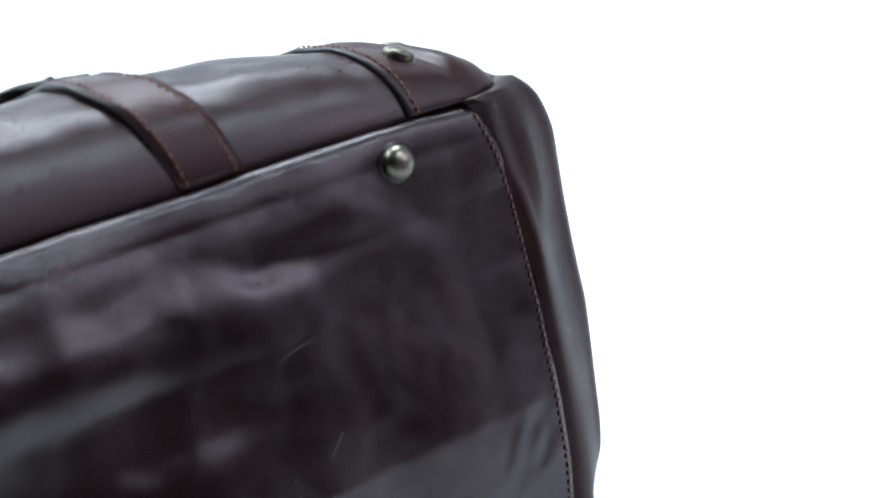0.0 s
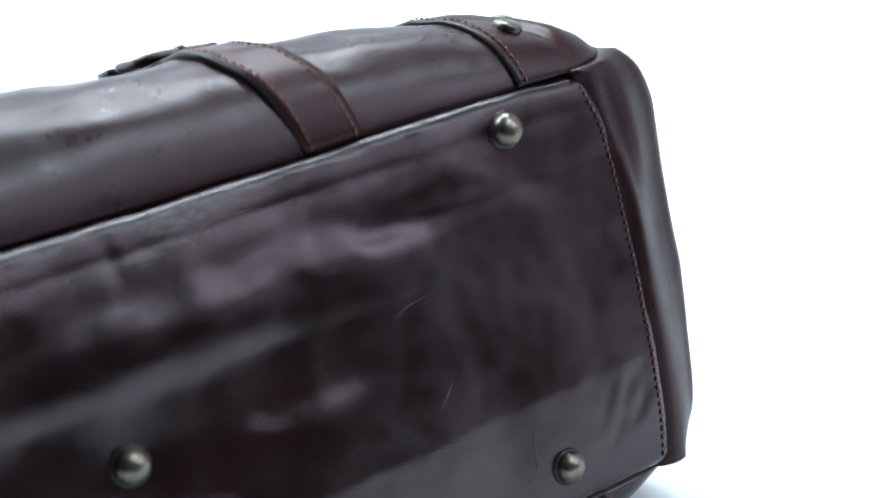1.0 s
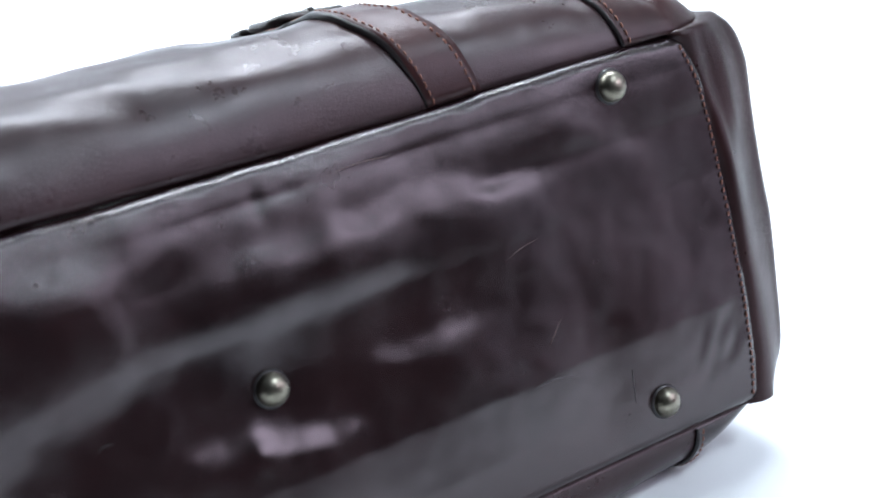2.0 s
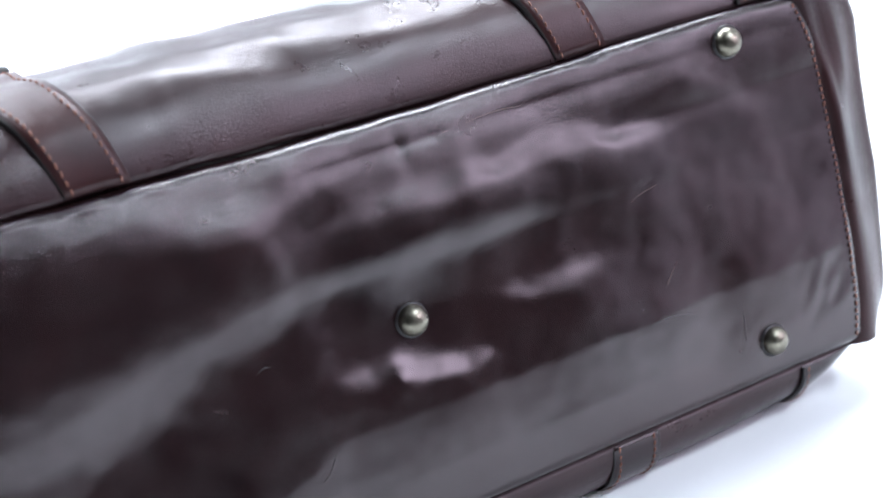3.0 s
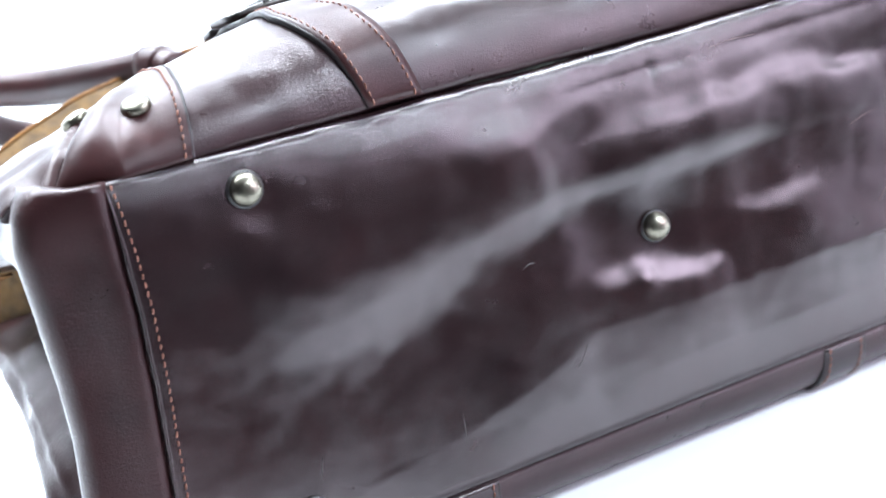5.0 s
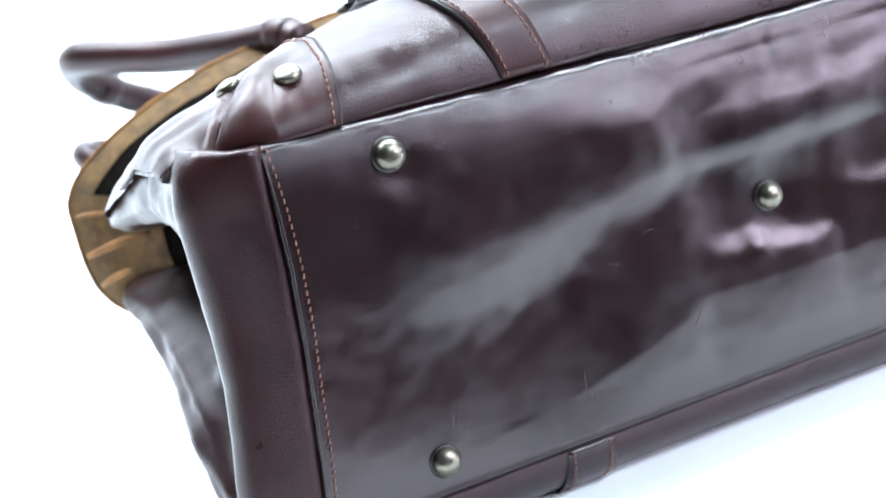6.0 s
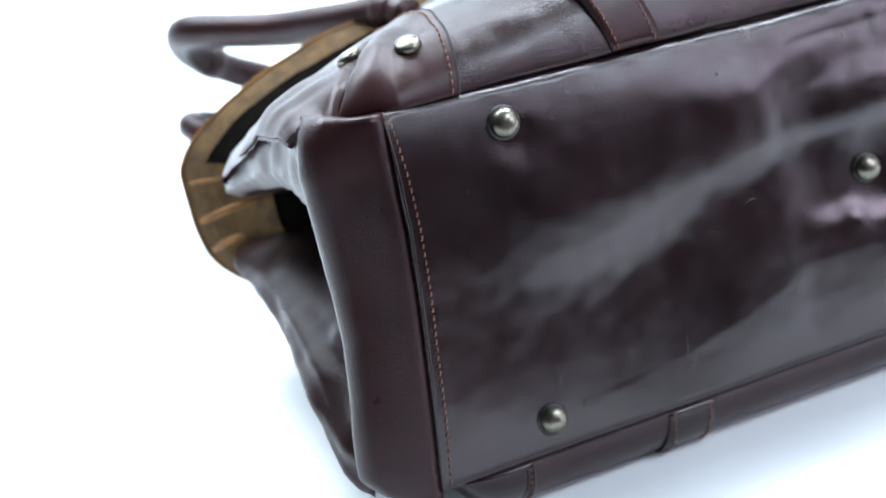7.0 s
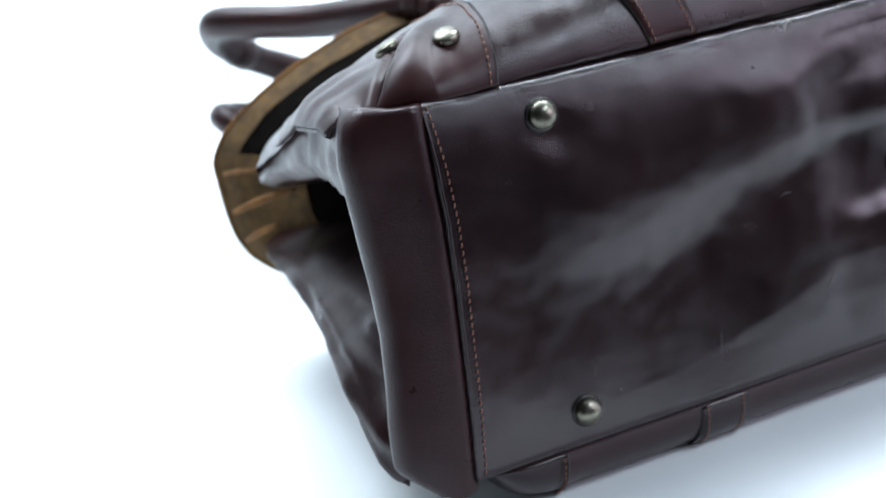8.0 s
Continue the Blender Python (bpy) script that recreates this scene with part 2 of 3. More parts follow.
def z_low(x, y):
    """Height of the lower wall."""
    e = min(1.0, abs(x) / XE)
    u = min(1.0, max(0.0, (y - 0.004) / 0.027))
    zm = 0.0098 - 0.0228 * math.sqrt(1 - (1 - u) ** 2)
    ze = interp(y, [(0.0, 0.0098), (0.02, 0.008), (0.06, 0.042), (0.10, 0.058), (0.14, 0.068), (0.18, 0.074), (0.24, 0.08)])
    p = interp(y, [(0.0, 5.0 if x > 0 else 11.0), (0.1, 7.0), (0.24, 5.0)])
    z = ze + (zm - ze) * (1 - e ** p)
    z += 0.0012 * rough(x, y, 5.3, 22) * min(1.0, y / 0.02)
    return max(-0.0135 + math.tan(radians(TILT)) * (y + 0.002), z)


def end_back(x, y, upper):
    """How far the walls draw back at the rounded ends."""
    s = max(0.0, (abs(x) - 0.194) / (XE - 0.194))
    return (0.021 * s ** 1.3 if upper else 0.004 * s * s) * max(0.0, 1 - y / 0.09)


def wall_point(x, y, upper, off=0.0):
    fn = z_top if upper else z_low
    h = 0.0006
    nx = -(fn(x + h, y) - fn(x - h, y)) / (2 * h)
    ny = -(fn(x, y + h) - fn(x, max(0.004, y - h))) / (y + h - max(0.004, y - h))
    n = Vector((nx, ny, 1)).normalized()
    px = x
    if not upper:
        n = -n
        if abs(x) > 0.17:
            lim = 0.204 + 0.0295 * min(1.0, y / 0.09) if x > 0 else 0.201 + 0.026 * min(1.0, max(0.0, y - 0.02) / 0.08)
            px = math.copysign(0.17 + (abs(x) - 0.17) * (lim - 0.17) / (XE - 0.17), x)
    px *= interp(y, [(0.0, 1.0), (0.145, 1.0), (0.17, 0.96), (0.215, 0.93)])
    back = (0.0030 + 0.0075 * slump(x)) * max(0.0, 1 - y / 0.05) ** 2 if upper else 0.0
    p = Vector((px, y + back + end_back(x, y, upper), fn(x, y)))
    return p + n * off, n


def wall_ys(n, end):
    """Depths, dense where the wall curves."""
    return [0.004 + (end - 0.004) * (k / (n - 1)) ** 1.9 for k in range(n)]


def wall(name, upper, label):
    xs = [-XE + 2 * XE * (0.5 - 0.5 * math.cos(math.pi * k / 280)) for k in range(281)]
    rows = []
    sgn = 1 if upper else -1
    rows.append([(wall_point(x, 0.004, upper)[0].x * 0.95, wall_point(x, 0.004, upper)[0].y + 0.0300, wall_point(x, 0.004, upper)[0].z - sgn * 0.014) for x in xs])
    rows.append([(wall_point(x, 0.004, upper)[0].x * 0.97, wall_point(x, 0.004, upper)[0].y + 0.0120, wall_point(x, 0.004, upper)[0].z - sgn * 0.0045) for x in xs])
    rows.append([(wall_point(x, 0.004, upper)[0].x * 0.99, wall_point(x, 0.004, upper)[0].y + 0.0028, wall_point(x, 0.004, upper)[0].z - sgn * 0.0014) for x in xs])
    for y in wall_ys(70, 1.0):
        ends = [interp(abs(x), [(0.0, 0.215), (0.13, 0.205), (0.19, 0.170), (XE, 0.165)] if upper else [(0.0, 0.215), (XE, 0.17)]) for x in xs]
        rows.append([wall_point(x, 0.004 + (y - 0.004) / 0.996 * (e - 0.004), upper)[0] for x, e in zip(xs, ends)])
    return link(name, *grid(rows, flip=not upper), LEATHER_WALL, bag, label)


wall("upper_panel", True, "bulging side panel of glossy creased leather")
wall("lower_panel", False, "side panel resting on the paper")


def seam_x(side, z):
    """Where the stitched seam of the base runs."""
    left = [(0.010, -0.2065), (0.042, -0.2029), (0.069, -0.2006), (0.090, -0.1988), (0.115, -0.1979), (0.135, -0.1986), (0.159, -0.2006)]
    right = [(0.012, 0.1975), (0.028, 0.2002), (0.050, 0.2016), (0.080, 0.2023), (0.105, 0.2028), (0.125, 0.2018), (0.142, 0.1980), (0.159, 0.1920)]
    return interp(z, left if side < 0 else right)


def seam_margin(side, z):
    """How far the base runs on past its stitches."""
    return interp(z, [(0.01, 0.0034), (0.05, 0.0040), (0.10, 0.0046), (0.13, 0.0042), (0.16, 0.0026)]) if side < 0 else 0.0022


def soft_step(v, c, w):
    return 0.5 * math.tanh((v - c) / w)


def window(x, a, b, w=0.012):
    return 0.5 * (math.tanh((x - a) / w) - math.tanh((x - b) / w))


def base_y(x, z):
    """Relief of the base: slanting folds, swellings, dents round the studs and creases."""
    y = 0.0
    # long fold facing down, cut off by a crease
    c = interp(x, [(-0.20, 0.084), (-0.12, 0.084), (-0.095, 0.091), (-0.04, 0.104)])
    left = 0.5 - 0.5 * math.tanh((x + 0.040) / 0.009)
    rise = interp(x, [(-0.2, 0.012), (-0.16, 0.031), (-0.12, 0.064), (-0.10, 0.078), (-0.045, 0.068)])
    foot = interp(x, [(-0.15, 0.026), (-0.10, 0.032), (-0.06, 0.043), (-0.03, 0.054)])
    lift = rise * max(0.0, min(z, c + 0.004) - foot) * left
    y += lift
    wave = 0.0035 * rough(x, 4.0, 0.3 * z, 60)
    y += (1 - left) * min(0.072 * max(0.0, z - 0.054), 0.0036, 0.12 * max(0.0, 0.157 - z))
    y -= rise * (c - foot) * left * (0.72 * (0.5 + soft_step(z, c, interp(x, [(-0.2, 0.014), (-0.15, 0.0125), (-0.10, 0.0105), (-0.05, 0.0082)]))) + 0.28 * math.tanh(max(0.0, z - c) / 0.03))
    y -= 0.0010 * soft_step(z, c, 0.009) * window(x, -0.150, -0.0415, 0.006 if x > -0.1 else 0.03)
    y -= 0.0026 * soft_step(z, interp(x, [(-0.04, 0.105), (0.07, 0.1085)]), 0.006) * window(x, -0.038, 0.055, 0.010)
    # folds facing up
    y += 0.0034 * soft_step(z, wave + interp(x, [(-0.014, 0.128), (0.074, 0.130), (0.12, 0.122)]), 0.0045) * window(x, -0.015, 0.118, 0.012)
    y += 0.0026 * soft_step(z, 0.1375, 0.006) * window(x, -0.072, -0.040, 0.008)
    y += 0.0029 * soft_step(z, wave + interp(x, [(-0.022, 0.073), (0.018, 0.064)]), 0.0048) * window(x, -0.030, 0.030, 0.007)
    y += 0.0028 * soft_step(z, 0.082 - wave, 0.006) * window(x, 0.036, 0.085, 0.010)
    y += 0.0018 * soft_step(z, 0.133 - 0.6 * (x - 0.152), 0.006) * window(x, 0.138, 0.170, 0.008)
    y += 0.0012 * soft_step(z, 0.072 + 0.3 * (x - 0.16), 0.006) * window(x, 0.142, 0.192, 0.008)
    # swelling between the folds
    y -= 0.0016 * bell(x, 0.04, 0.10) * bell(z, 0.112, 0.02)
    y -= 0.0010 * bell(x, -0.15, 0.04) * bell(z, 0.11, 0.03)
    # upright creases
    y += 0.0002 * bell(x, 0.100 + 0.35 * (z - 0.09) + 0.004 * rough(z, 1.0, 2.0, 90), 0.0045) * bell(z, 0.094, 0.018)
    y += 0.0002 * bell(x, -0.0395 - 0.25 * (z - 0.12) + 0.004 * rough(z, 3.0, 2.0, 80), 0.004) * bell(z, 0.118, 0.022)
    y += 0.0006 * bell(x, 0.012, 0.003) * bell(z, 0.148, 0.010)
    y -= 0.0008 * bell(x, -0.008, 0.005) * bell(z, 0.068, 0.008)
    # leather drawn in round the studs
    y += 0.0016 * (bell(x, 0.001, 0.014) * bell(z, 0.085, 0.012) + bell(x, -0.152, 0.010) * bell(z, 0.136, 0.007))
    # small wrinkles near the corner
    y += 0.0004 * rough(x - 0.8 * z, 0.4 * (x + z), 7.0, 120) * bell(x, 0.186, 0.014) * bell(z, 0.035, 0.02)
    calm = 0.74 + 0.52 * soft_step(z, 0.066, 0.014)
    y += 0.0008 * rough(x, 0.2, z, 15) + 0.0005 * rough(0.6 * x, 6.2, z + 0.3 * x, 26) + calm * (0.00038 * rough(x, 3.2, z, 42) + 0.00015 * rough(x, 1.7, z, 120))
    k = min(1.0, (z - ZB0) / 0.02, (ZB1 - z) / 0.012)
    return y * max(0.0, k) + (3.6 + 2.2 * left + 8.5 * slump(x)) * max(0.0, z - 0.130) ** 2


def top_sag(x, z):
    """The upper edge of the base hangs a little in the middle."""
    f = max(0.0, min(1.0, (z - 0.135) / 0.02))
    return f * f * (3 - 2 * f) * (0.0022 * slump(x) + interp(x, [(-0.20, -0.0012), (-0.13, 0.0008), (-0.08, 0.0014), (-0.02, 0.0019), (0.02, 0.0012), (0.10, 0.0004), (0.17, 0.0), (0.20, 0.0010)]))


def base_point(x, z, off=0.0):
    h = 0.0008
    dx = (base_y(x + h, z) - base_y(x - h, z)) / (2 * h)
    dz = (base_y(x, z + h) - base_y(x, z - h)) / (2 * h)
    n = Vector((dx, -1, dz)).normalized()
    return Vector((x, base_y(x, z), z - top_sag(x, z))) + n * off, n


def base_rows(us):
    def at(u, z):
        a, b = seam_x(-1, z) - seam_margin(-1, z), seam_x(1, z) + seam_margin(1, z)
        return a + (b - a) * u

    rows = []
    y1 = [base_y(at(u, ZB1 - 0.004), ZB1 - 0.004) for u in us]
    for zz, yy in ((ZB0 + 0.0030, 0.012), (ZB0 - 0.0002, 0.0065), (ZB0 + 0.0004, 0.0028), (ZB0 + 0.0018, 0.0009)):
        rows.append([(at(u, zz), yy, zz) for u in us])
    for k in range(110):
        z = ZB0 + 0.0040 + (ZB1 - ZB0 - 0.008) * k / 109
        rows.append([base_point(at(u, z), z)[0] for u in us])
    for zz, yy in ((ZB1 - 0.0031, 0.0003), (ZB1 - 0.0022, 0.0009), (ZB1 - 0.0013, 0.0019), (ZB1 - 0.0006, 0.0033), (ZB1 - 0.0002, 0.0050), (ZB1 - 0.0004, 0.0080), (ZB1 - 0.0040, 0.014)):
        rows.append([(at(u, zz), yy + h + 0.0006 * rough(at(u, zz), yy, 9.4, 85), zz - top_sag(at(u, zz), zz) + 0.0005 * rough(at(u, zz), 2.4, yy, 60)) for u, h in zip(us, y1)])
    for row in rows:
        for end in (0, -1):
            x, y, z = row[end]
            row[end] = (x, y + 0.012, z)
    return rows


base = link("base_panel", *grid(base_rows([0.0, 0.0004] + [k / 260 for k in range(1, 260)] + [0.9996, 1.0])), LEATHER, bag, "glossy base panel with soft dents and scuffs")


def gusset(side):
    """End of the bag: the strip beside the base, turning back into a gusset that folds inwards."""
    rows = []
    outline = {-1: [(0.010, 0.2355), (0.022, 0.2384), (0.040, 0.2364), (0.055, 0.2338), (0.075, 0.2313), (0.095, 0.2312), (0.120, 0.2330), (0.142, 0.2350), (0.163, 0.2330)],
               1: [(0.010, 0.2240), (0.020, 0.2258), (0.035, 0.2284), (0.055, 0.2310), (0.078, 0.2342), (0.105, 0.2354), (0.140, 0.2356), (0.160, 0.2310)]}
    prof = [(XS - 0.0065, 0.0125), (XS - 0.003, 0.0085)]
    for k in range(9):
        f = k / 8
        prof.append((XS - 0.001 + 0.0235 * f ** 1.3, 0.0030 - 0.0036 * math.sin(math.pi * f ** 0.7) + 0.0025 * f))
    for k in range(1, 9):
        a = math.pi / 2 * k / 8
        prof.append((XS + 0.0225 + 0.0072 * math.sin(a), 0.0055 + 0.0095 * (1 - math.cos(a))))
    nz = 70
    for px, py in prof:
        row = []
        for k in range(nz):
            f = k / (nz - 1)
            g = min(1.0, max(0.0, 1 - (px - XS + 0.001) / 0.03))
            z0 = interp(px, [(0.2, 0.0095), (0.212, 0.0072), (0.222, 0.0080), (XE, 0.0145)] if side < 0 else [(0.2, 0.0095), (0.210, 0.0095), (0.220, 0.0110), (0.228, 0.0150), (XE, 0.022)])
            z1 = interp(px, [(0.2, 0.1592), (0.215, 0.1598), (0.226, 0.1620), (XE, 0.1612)])
            z = z0 + (z1 - z0) * f
            edge = 1 - abs(2 * f - 1) ** 14
            w = max(0.0, (px - 0.212) / 0.02)
            x = px + (abs(seam_x(side, z)) + seam_margin(side, z) - XS) * g
            x += (interp(z, outline[side]) - 0.2322) * min(1.15, w)
            x += 0.0015 * w * rough(side, py, z, 22) - 0.006 * (1 - edge) * w
            y = py + 0.006 * (1 - edge) * w + 0.0012 * rough(px, side, z, 25) * w
            y += 0.0040 * bell(z, 0.115, 0.055) * min(1.0, max(0.0, px - 0.205) / 0.012)
            y += 0.0012 * bell(px, XS + 0.0010, 0.0015) - 0.0010 * bell(z, 0.155, 0.012) * bell(px, 0.222, 0.008)
            if side > 0:
                y += 0.0035 * bell(px, 0.2085, 0.004) * bell(z, 0.138, 0.022) - 0.0015 * bell(px, 0.216, 0.004) * bell(z, 0.135, 0.02)
            row.append((side * x, y, z))
        row.append((side * (x - 0.001), y + 0.006, z + 0.0004))
        row.append((side * (x - 0.004), y + 0.022, z - 0.006))
        rows.append(row)
    for y in [0.019 + 0.187 * (k / 41) ** 1.3 for k in range(42)]:
        row = []
        depth = interp(y, [(0.015, 0.002), (0.03, 0.020), (0.05, 0.045), (0.08, 0.065), (0.12, 0.075), (0.17, 0.060)])
        for k in range(nz):
            f = k / (nz - 1)
            z0, z1 = max(z_low(XE, y), 0.0115 if side < 0 else 0.022), z_top(XE, y) + 0.004
            z = z0 + (z1 - z0) * f
            v = interp(f, [(0.0, 0.0), (0.1, 0.06), (0.56, 1.0), (0.66, 0.95), (0.76, 0.10), (0.84, 0.0), (1.0, 0.0)])
            fold = 0.0055 * rough(side * 2, y * 0.5, z, 38) + 0.003 * rough(side * 5, y * 2.0 + z, z * 0.5, 60)
            x = XE - 0.0035 - depth * v + fold * min(1.0, 0.5 + v) * min(1.0, (y - 0.015) / 0.03) * min(1.0, f / 0.25) + 0.0010 * rough(side * 3, y, z, 90)
            # creases running back from the lower corner
            for c0, slope, size, a, b in ((0.036, 0.45, 0.0042, 0.028, 0.110), (0.050, 0.30, 0.0030, 0.050, 0.140), (0.062, 0.20, 0.0026, 0.040, 0.150)):
                line = z - c0 - slope * (y - 0.045)
                x += size * (bell(line, 0.0, 0.0035) - 0.8 * bell(line, -0.008, 0.006)) * window(y, a, b, 0.015) * min(1.0, f / 0.15) if side < 0 else 0.0
            if k == 0:
                tuck = min(1.0, (y - 0.017) / 0.03)
                x, z = x + (0.196 + 0.0295 * min(1.0, y / 0.09) - x) * tuck, z - 0.003 * tuck
            low = max(0.0, 1 - f / 0.5)
            if side < 0:
                x += interp(y, [(0.015, 0.001), (0.03, 0.009), (0.06, 0.009), (0.10, 0.003), (0.15, 0.0)]) * max(0.0, 1 - f / 0.3)
            else:
                x -= 0.006 * abs(2 * f - 1) ** 6 * min(1.0, 2 * low) * max(0.0, 1 - (y - 0.015) / 0.05)
            x *= interp(y, [(0.0, 1.0), (0.150, 1.0), (0.178, 0.95 + 0.05 * low), (0.194, 0.85 + 0.13 * low), (0.206, 0.80 + 0.15 * low)])
            row.append((side * x, y + 0.004 * f, z))
        row.append((side * (x - 0.002), y + 0.006, z - 0.0005))
        row.append((side * (x - 0.006), y + 0.010, z - 0.003))
        rows.append(row)
    return link("end_gusset", *grid(rows, flip=side > 0), LEATHER_SOFT, bag, "soft end gusset folded inwards")


for side in (-1, 1):
    gusset(side)

# rows of thread on the base seams
for side in (-1, 1):
    zs = [ZB0 + 0.003 + (ZB1 - ZB0 - 0.005) * k / 60 for k in range(61)]
    pn = [base_point(seam_x(side, z), z, 0.0003) for z in zs]
    link("stitching", *stitches([p for p, n in pn], [n for p, n in pn], pitch=0.0031, length=0.0021, radius=0.00036), THREAD, base, "reddish brown thread")
    if side < 0:
        rows = [[base_point(seam_x(side, z) - seam_margin(side, z) + 0.0007 + 0.0007 * math.cos(a), z, 0.0007 * math.sin(a))[0] for a in [math.pi * k / 6 for k in range(7)]] for z in zs]
        link("seam_edge", *grid(rows), LEATHER, base, "narrow rolled seam edge")


def dome(name, parent, place, normal, r=0.0058, h=0.0044, label=""):
    prof = [(r * 1.0, -0.0006), (r * 1.03, 0.0002), (r * 1.0, 0.0010)]
    prof += [(r * math.cos(a), 0.0012 + h * math.sin(a)) for a in [math.pi / 2 * k / 8 for k in range(1, 8)]]
    rows = [[(q * math.cos(2 * math.pi * k / 28), q * math.sin(2 * math.pi * k / 28), z) for k in range(28)] for q, z in prof]
    verts, faces = grid(rows, closed=True)
    verts.append((0, 0, 0.0012 + h))
    o = len(verts) - 29
    faces += [(o + k, o + (k + 1) % 28, len(verts) - 1) for k in range(28)]
    ob = link(name, verts, faces, BRASS, parent, label)
    ob.matrix_local = Matrix.Translation(place) @ Vector(normal).to_track_quat("Z", "Y").to_matrix().to_4x4()
    return ob


for x, z in ((-0.157, 0.1448), (-0.1600, 0.0264), (0.1588, 0.1472), (0.1540, 0.0272), (0.0018, 0.0850)):
    p, n = base_point(x, z)
    stud = dome("foot_stud", base, p, n, label="domed antique brass foot stud")
    # dark ring at the stud's foot, the shadow gap given as colour
    ring = [[(q * math.cos(2 * math.pi * k / 24), q * math.sin(2 * math.pi * k / 24), h) for k in range(24)] for q, h in ((0.0058, 0.0009), (0.0063, 0.0008), (0.0067, 0.0002), (0.0068, -0.0006))]
    link("washer", *grid(ring, closed=True, flip=True), EDGE, stud, "dark washer")


def lean(x, y):
    """The straps run slightly askew over the edge."""
    return x - 0.016 * min(1.0, max(0.0, (y - 0.004) / 0.036)) ** 0.6


def strap(x0, x1, upper, end, t=0.0024):
    """A stitched leather strap over the wall."""
    ys = wall_ys(40, end)
    xs = [x0 + (x1 - x0) * k / 8 for k in range(9)]
    rows, nor = [], []
    for y in ys:
        pn = [wall_point(lean(x, y) if upper else x, y, upper, 0.0002) for x in xs]
        rows.append([p for p, n in pn])
        nor.append([n * min(1.0, 0.25 + (y - 0.004) / 0.008) for p, n in pn])
    ob = link("strap", *thick(rows, nor, t, flip=not upper), LEATHER_RED if upper else LEATHER, bag, "flat leather strap with two rows of stitching")
    for e, x in ((-1, x0), (1, x1)):
        rr = []
        for y in ys:
            p, n = wall_point(lean(x, y) if upper else x, y, upper, t / 2)
            g = min(1.0, 0.25 + (y - 0.004) / 0.008)
            p = p - n * (t / 2) * (1 - g)
            rr.append([p + g * (Vector((e, 0, 0)) * math.cos(a) * 0.0010 + n * math.sin(a) * (t / 2 + 0.0002)) for a in [math.pi * (k / 6 - 0.5) for k in range(7)]])
        link("strap_edge", *grid(rr, flip=(e > 0) == upper), EDGE, ob, "dark painted strap edge")
        pn = [wall_point((lean(x, y) if upper else x) - e * 0.0027, y, upper, t * min(1.0, 0.25 + (y - 0.004) / 0.008) + 0.00025) for y in ys]
        link("stitching", *stitches([p for p, n in pn], [n for p, n in pn]), THREAD, ob, "reddish brown thread")
    return ob


strap(-0.1045, -0.0825, True, 0.20)
strap(0.0858, 0.1078, True, 0.20)
strap(-0.1075, -0.0855, False, 0.08, 0.0013)
strap(0.0730, 0.0950, False, 0.08, 0.0013)


def corner_patch(side, upper):
    ys = wall_ys(30, 0.10 if upper else 0.06)
    def inner(y):
        return 0.1708 - (0.009 * min(1.0, max(0.0, (y - 0.004) / 0.036)) ** 0.6 if upper else 0.0)

    rows, nor = [], []
    for y in ys:
        xs = [side * (inner(y) + (XE - 0.0008 - inner(y)) * k / 100) for k in range(101)]
        pn = [wall_point(x, y, upper, 0.0001) for x in (xs if side > 0 else xs[::-1])]
        rows.append([p for p, n in pn])
        nor.append([n * (1.0 if upper else min(1.0, (y - 0.004) / 0.012)) for p, n in pn])
    ob = link("corner_patch", *thick(rows, nor, 0.0015 if upper else 0.0010, flip=not upper), LEATHER_RED if upper else LEATHER, bag, "leather corner patch with a stitched edge")
    rr = []
    for y in ys:
        p, n = wall_point(side * inner(y), y, upper, 0.0008)
        rr.append([p + (Vector((-side, 0, 0)) * math.cos(a) * 0.0009 + n * math.sin(a) * 0.0010) for a in [math.pi * (k / 6 - 0.5) for k in range(7)]])
    link("patch_edge", *grid(rr, flip=(side < 0) == upper), EDGE, ob, "dark painted patch edge")
    pn = [wall_point(side * (inner(y) + 0.0027), y, upper, 0.0020) for y in ys]
    link("stitching", *stitches([p for p, n in pn], [n for p, n in pn]), THREAD, ob, "reddish brown thread")
    if upper:
        for x, y in ((0.1808, 0.0205), (0.1962, 0.0440)):
            p, n = wall_point(side * x, y, True, 0.0016)
            dome("rivet", ob, p, n, 0.0052, 0.0020, "domed antique brass rivet")
    return ob


for side in (-1, 1):
    for upper in (True, False):
        corner_patch(side, upper)


def buckle(x0, x1, y):
    """Frame buckle with prong and keeper on a strap."""
    c = (x0 + x1) / 2
    w = (x1 - x0) / 2 + 0.004
    ring = []
    for k in range(33):
        a = 2 * math.pi * k / 32
        dx = math.copysign(abs(math.cos(a)) ** 0.4, math.cos(a)) * w
        dy = math.copysign(abs(math.sin(a)) ** 0.4, math.sin(a)) * 0.012
        ring.append(wall_point(c + dx, y + dy, True, 0.0045)[0])
    ob = link("buckle", *tube(ring, 0.0017, 8, False), IRON, bag, "dark metal frame buckle")
    link("prong", *tube([wall_point(c, y + d, True, 0.0056)[0] for d in (-0.0135, -0.006, 0.004, 0.0125)], 0.0012, 8), IRON, ob)
    xs = [x0 - 0.002 + (x1 - x0 + 0.004) * k / 8 for k in range(9)]
    rows, nor = [], []
    for d in (0.020, 0.024, 0.028, 0.032):
        pn = [wall_point(x, y + d, True, 0.0030) for x in xs]
        rows.append([p for p, n in pn])
        nor.append([n for p, n in pn])
    link("keeper", *thick(rows, nor, 0.0022), EDGE, ob, "dark leather strap keeper")
    return ob


buckle(-0.1205, -0.0985, 0.082)
buckle(0.0698, 0.0918, 0.082)


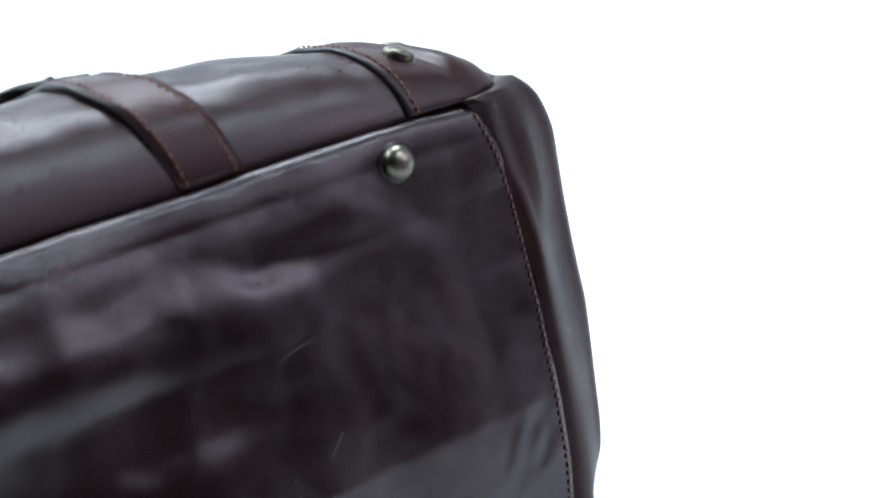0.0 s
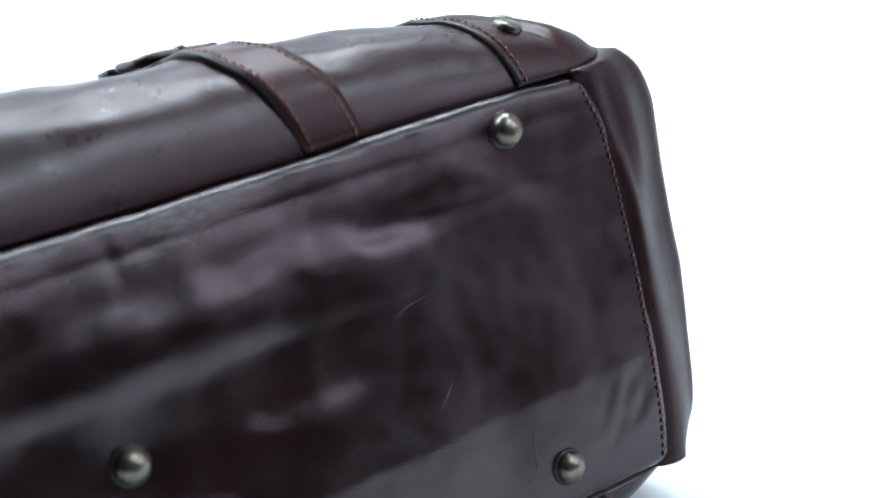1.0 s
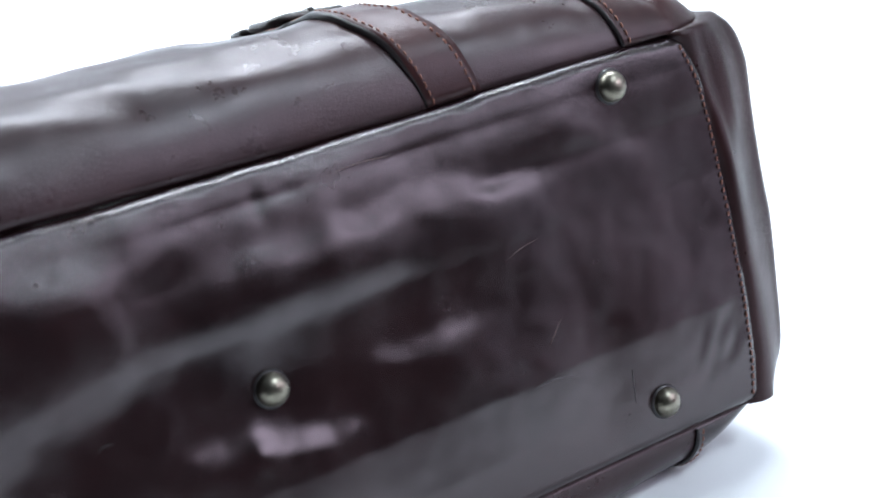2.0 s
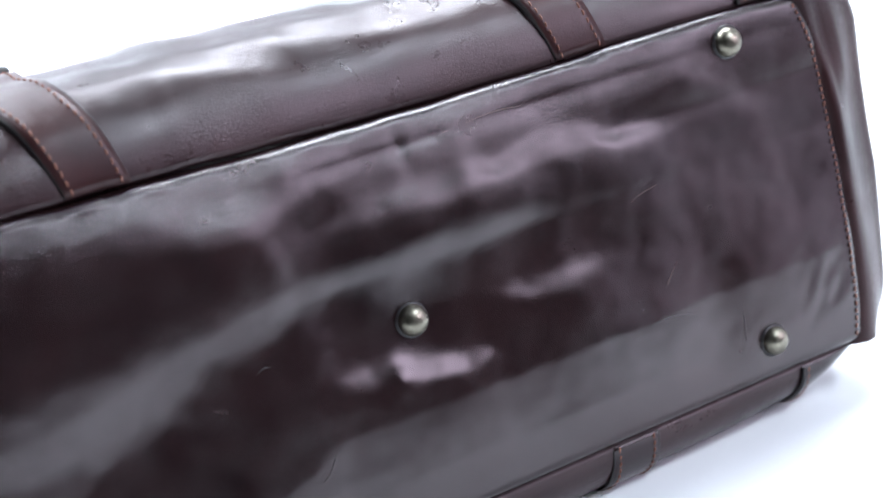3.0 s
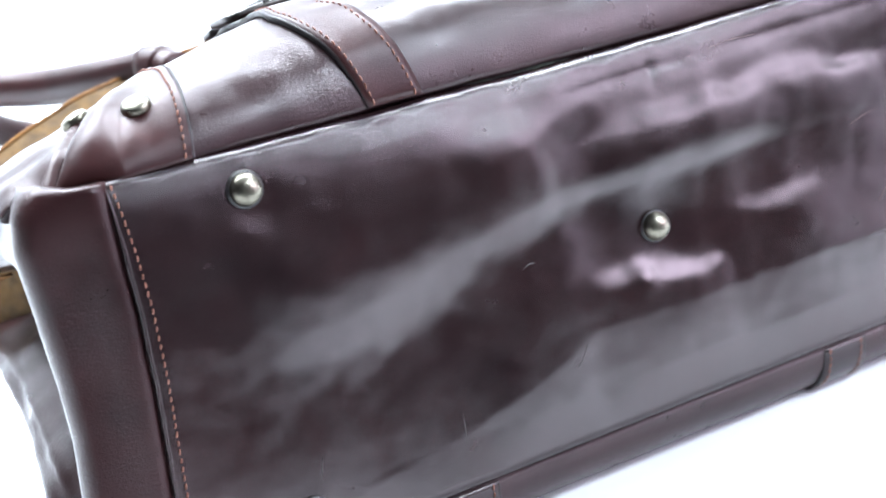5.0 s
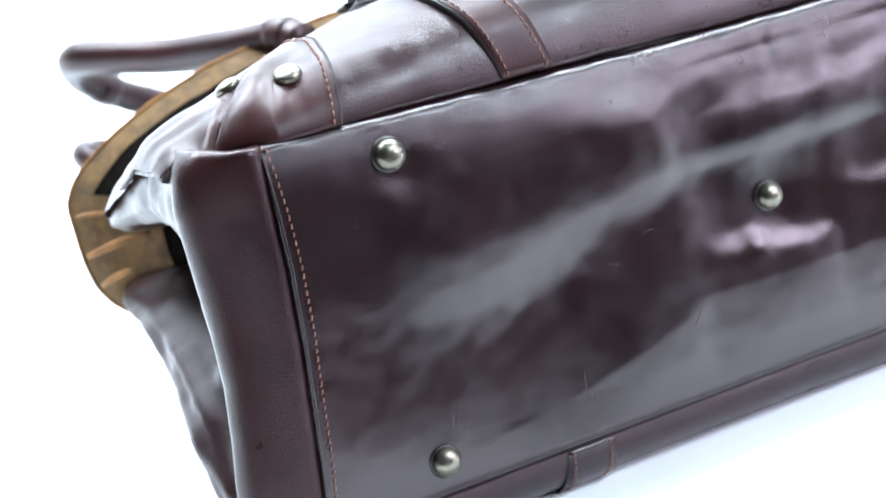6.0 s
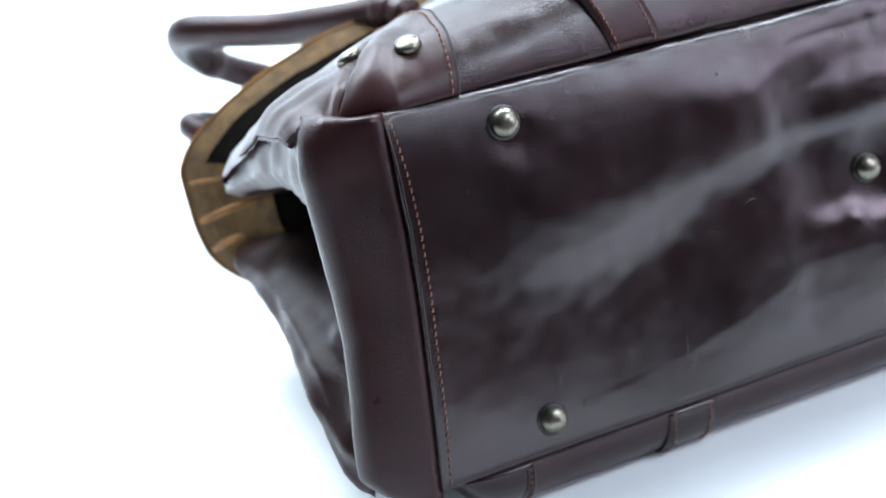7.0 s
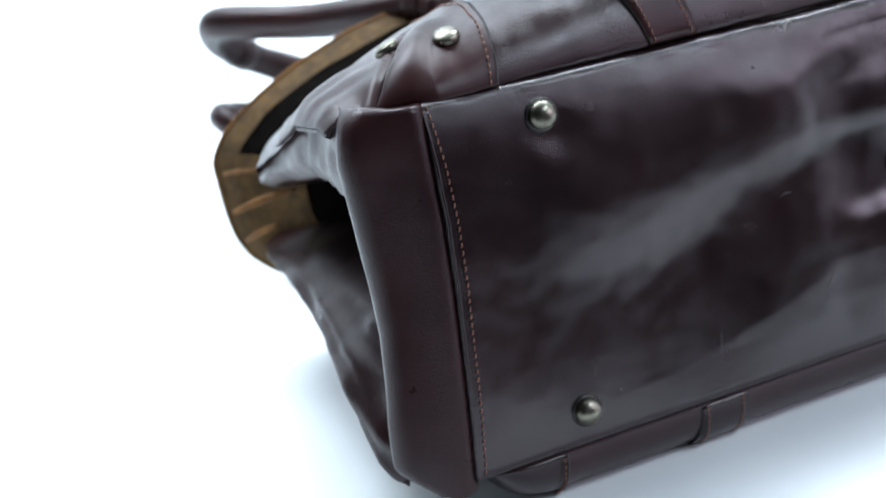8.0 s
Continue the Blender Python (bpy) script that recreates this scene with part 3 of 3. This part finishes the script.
def mouth():
    """Flared rim of the opening, lined with tan suede, near-black sheets for the shade inside."""
    n = 160
    levels = [(0.120, 0.140, 0.016), (0.150, 0.165, 0.019), (0.172, 0.196, 0.032), (0.182, 0.202, 0.038), (0.190, 0.206, 0.0425),
              (0.201, 0.2150, 0.0495), (0.211, 0.2270, 0.0550), (0.217, 0.2318, 0.0580), (0.222, 0.2345, 0.0600)]
    rows = []
    for y, hx, hz in levels:
        row = []
        for k in range(n):
            a = 2 * math.pi * k / n
            ca, sa = math.cos(a), math.sin(a)
            x = math.copysign(abs(ca) ** 0.75, ca) * hx
            up = sa > 0
            mid = 0.098 + 0.15 * (y - 0.12)
            z = mid + (sa ** 1.25 * hz * 1.04 if up else -abs(sa) ** 0.45 * hz * 1.35)
            back = 0.0 if up else 0.020 * abs(sa) ** 0.5 * max(0.0, (y - 0.15) / 0.07)
            fold = 0.0012 * abs(math.sin(4 * a + 0.9)) ** 4 * max(0.0, (0.220 - y) / 0.010)
            row.append((x * (1 + 3 * fold), y - back + 0.0015 * rough(x, y, z, 40) - fold, z + 0.001 * rough(z, x, y, 60)))
        rows.append(row)
    ob = link("mouth_lining", *grid(rows[6:], closed=True), SUEDE, bag, "tan suede lining of the flared opening")
    corner = [row[int(n * 0.47):int(n * 0.63)] for row in rows[3:7]]
    link("corner_lining", *grid(corner), SUEDE, ob, "tan suede gathered at the end of the opening")
    # black copy of the deeper lining, coloured as the shade in there
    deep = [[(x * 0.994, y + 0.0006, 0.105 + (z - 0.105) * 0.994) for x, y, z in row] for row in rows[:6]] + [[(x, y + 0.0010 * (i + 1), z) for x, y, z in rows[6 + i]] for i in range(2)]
    link("shaded_lining", *grid(deep, closed=True), MOUTH_SHADE, ob, "dark inside of the bag")
    # added black sheet across the mouth, keeps light out of the inside
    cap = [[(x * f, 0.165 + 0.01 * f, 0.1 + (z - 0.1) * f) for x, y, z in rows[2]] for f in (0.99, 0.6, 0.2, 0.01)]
    link("shade_cap", *grid(cap, closed=True), MOUTH_SHADE, ob, "dark inside of the bag")
    link("rim", *tube(rows[-1] + [rows[-1][0]], 0.0011, 8, False), PLEAT, ob, "pale tan cut edge of the rim")
    for a, b, r in (((-0.2355, 0.197, 0.0950), (-0.2120, 0.166, 0.1050), 0.0019), ((-0.2325, 0.196, 0.0800), (-0.2225, 0.170, 0.0900), 0.0017), ((-0.2350, 0.203, 0.1128), (-0.2230, 0.186, 0.1142), 0.0011)):
        a, b = Vector(a), Vector(b)
        line = [a.lerp(b, k / 9) + Vector((-0.0012, 0, 0.0006)) * math.sin(math.pi * k / 9) for k in range(10)]
        link("pleat", *tube(line, lambda f, r=r: r * (0.35 + 0.65 * math.sin(math.pi * min(1.0, 0.15 + f * 0.8))), 8), PLEAT, ob, "pinched pleat of orange-tan suede")
    return ob


mouth()


def handle(points, r):
    pts = spline(points, 90)
    ob = link("handle", *tube(pts, lambda f: r * (1 + 0.04 * math.sin(40 * f)), 14), LEATHER_RED, bag, "rolled leather handle")
    seam = [p + Vector((0, -0.3 * r, -0.97 * r)) for p in pts]
    link("seam", *tube(seam, 0.0012, 6), EDGE, ob, "dark seam along the handle")
    for a, b in ((4, 9), (46, 50), (80, 85)):
        link("handle_band", *tube(pts[a:b], r * 1.12, 14), LEATHER_RED, ob, "leather band round the handle")
    return ob


handle([(-0.111, 0.200, 0.166), (-0.117, 0.215, 0.1694), (-0.1358, 0.240, 0.1675), (-0.154, 0.270, 0.1662), (-0.179, 0.300, 0.1693), (-0.1945, 0.322, 0.1700), (-0.1915, 0.340, 0.1600), (-0.1764, 0.350, 0.1476), (-0.1562, 0.358, 0.1357), (-0.125, 0.362, 0.122), (-0.05, 0.355, 0.110), (0.05, 0.32, 0.115), (0.095, 0.25, 0.150), (0.097, 0.200, 0.165)], 0.0088)
handle([(-0.095, 0.200, 0.012), (-0.11, 0.25, 0.04), (-0.16, 0.290, 0.085), (-0.197, 0.318, 0.115), (-0.190, 0.340, 0.115), (-0.12, 0.35, 0.09), (0.0, 0.34, 0.06), (0.085, 0.26, 0.03), (0.085, 0.200, 0.012)], 0.0085)


def scratch(points, width, mat, label):
    """A fine mark in the surface of the base."""
    pts = [base_point(x, z, 0.00008)[0] for x, z in points]
    pts = spline(pts, 12)
    rows = []
    for i, p in enumerate(pts):
        w = width * math.sin(math.pi * (i + 0.6) / (len(pts) + 0.2))
        d = (pts[min(i + 1, 11)] - pts[max(i - 1, 0)]).normalized()
        side = d.cross(Vector((0, -1, 0)))
        rows.append([p + side * w + Vector((0, 0.0001, 0)), p - Vector((0, 0.00012, 0)), p - side * w + Vector((0, 0.0001, 0))])
    return link("scratch", *grid(rows), mat, base, label)


SCUFF = simple("scuffed_leather", (0.10, 0.065, 0.06), (0.16, 0.11, 0.10), 400, 0.6)
for pts in ([(0.097, 0.0525), (0.108, 0.0525), (0.118, 0.050)], [(-0.046, 0.043), (-0.043, 0.045), (-0.039, 0.051)], [(-0.152, 0.045), (-0.1535, 0.041), (-0.154, 0.037)],
            [(-0.095, 0.041), (-0.0955, 0.036), (-0.096, 0.030)], [(-0.060, 0.086), (-0.057, 0.0875), (-0.054, 0.0872)], [(0.142, 0.044), (0.1415, 0.037), (0.141, 0.031)]):
    scratch(pts, 0.00028, EDGE, "fine dark scratch")
for pts in ([(0.099, 0.100), (0.106, 0.102), (0.113, 0.103)], [(0.108, 0.065), (0.112, 0.069), (0.115, 0.072)], [(0.030, 0.147), (0.050, 0.149), (0.064, 0.148)]):
    scratch(pts, 0.00014, SCUFF, "fine pale scratch")
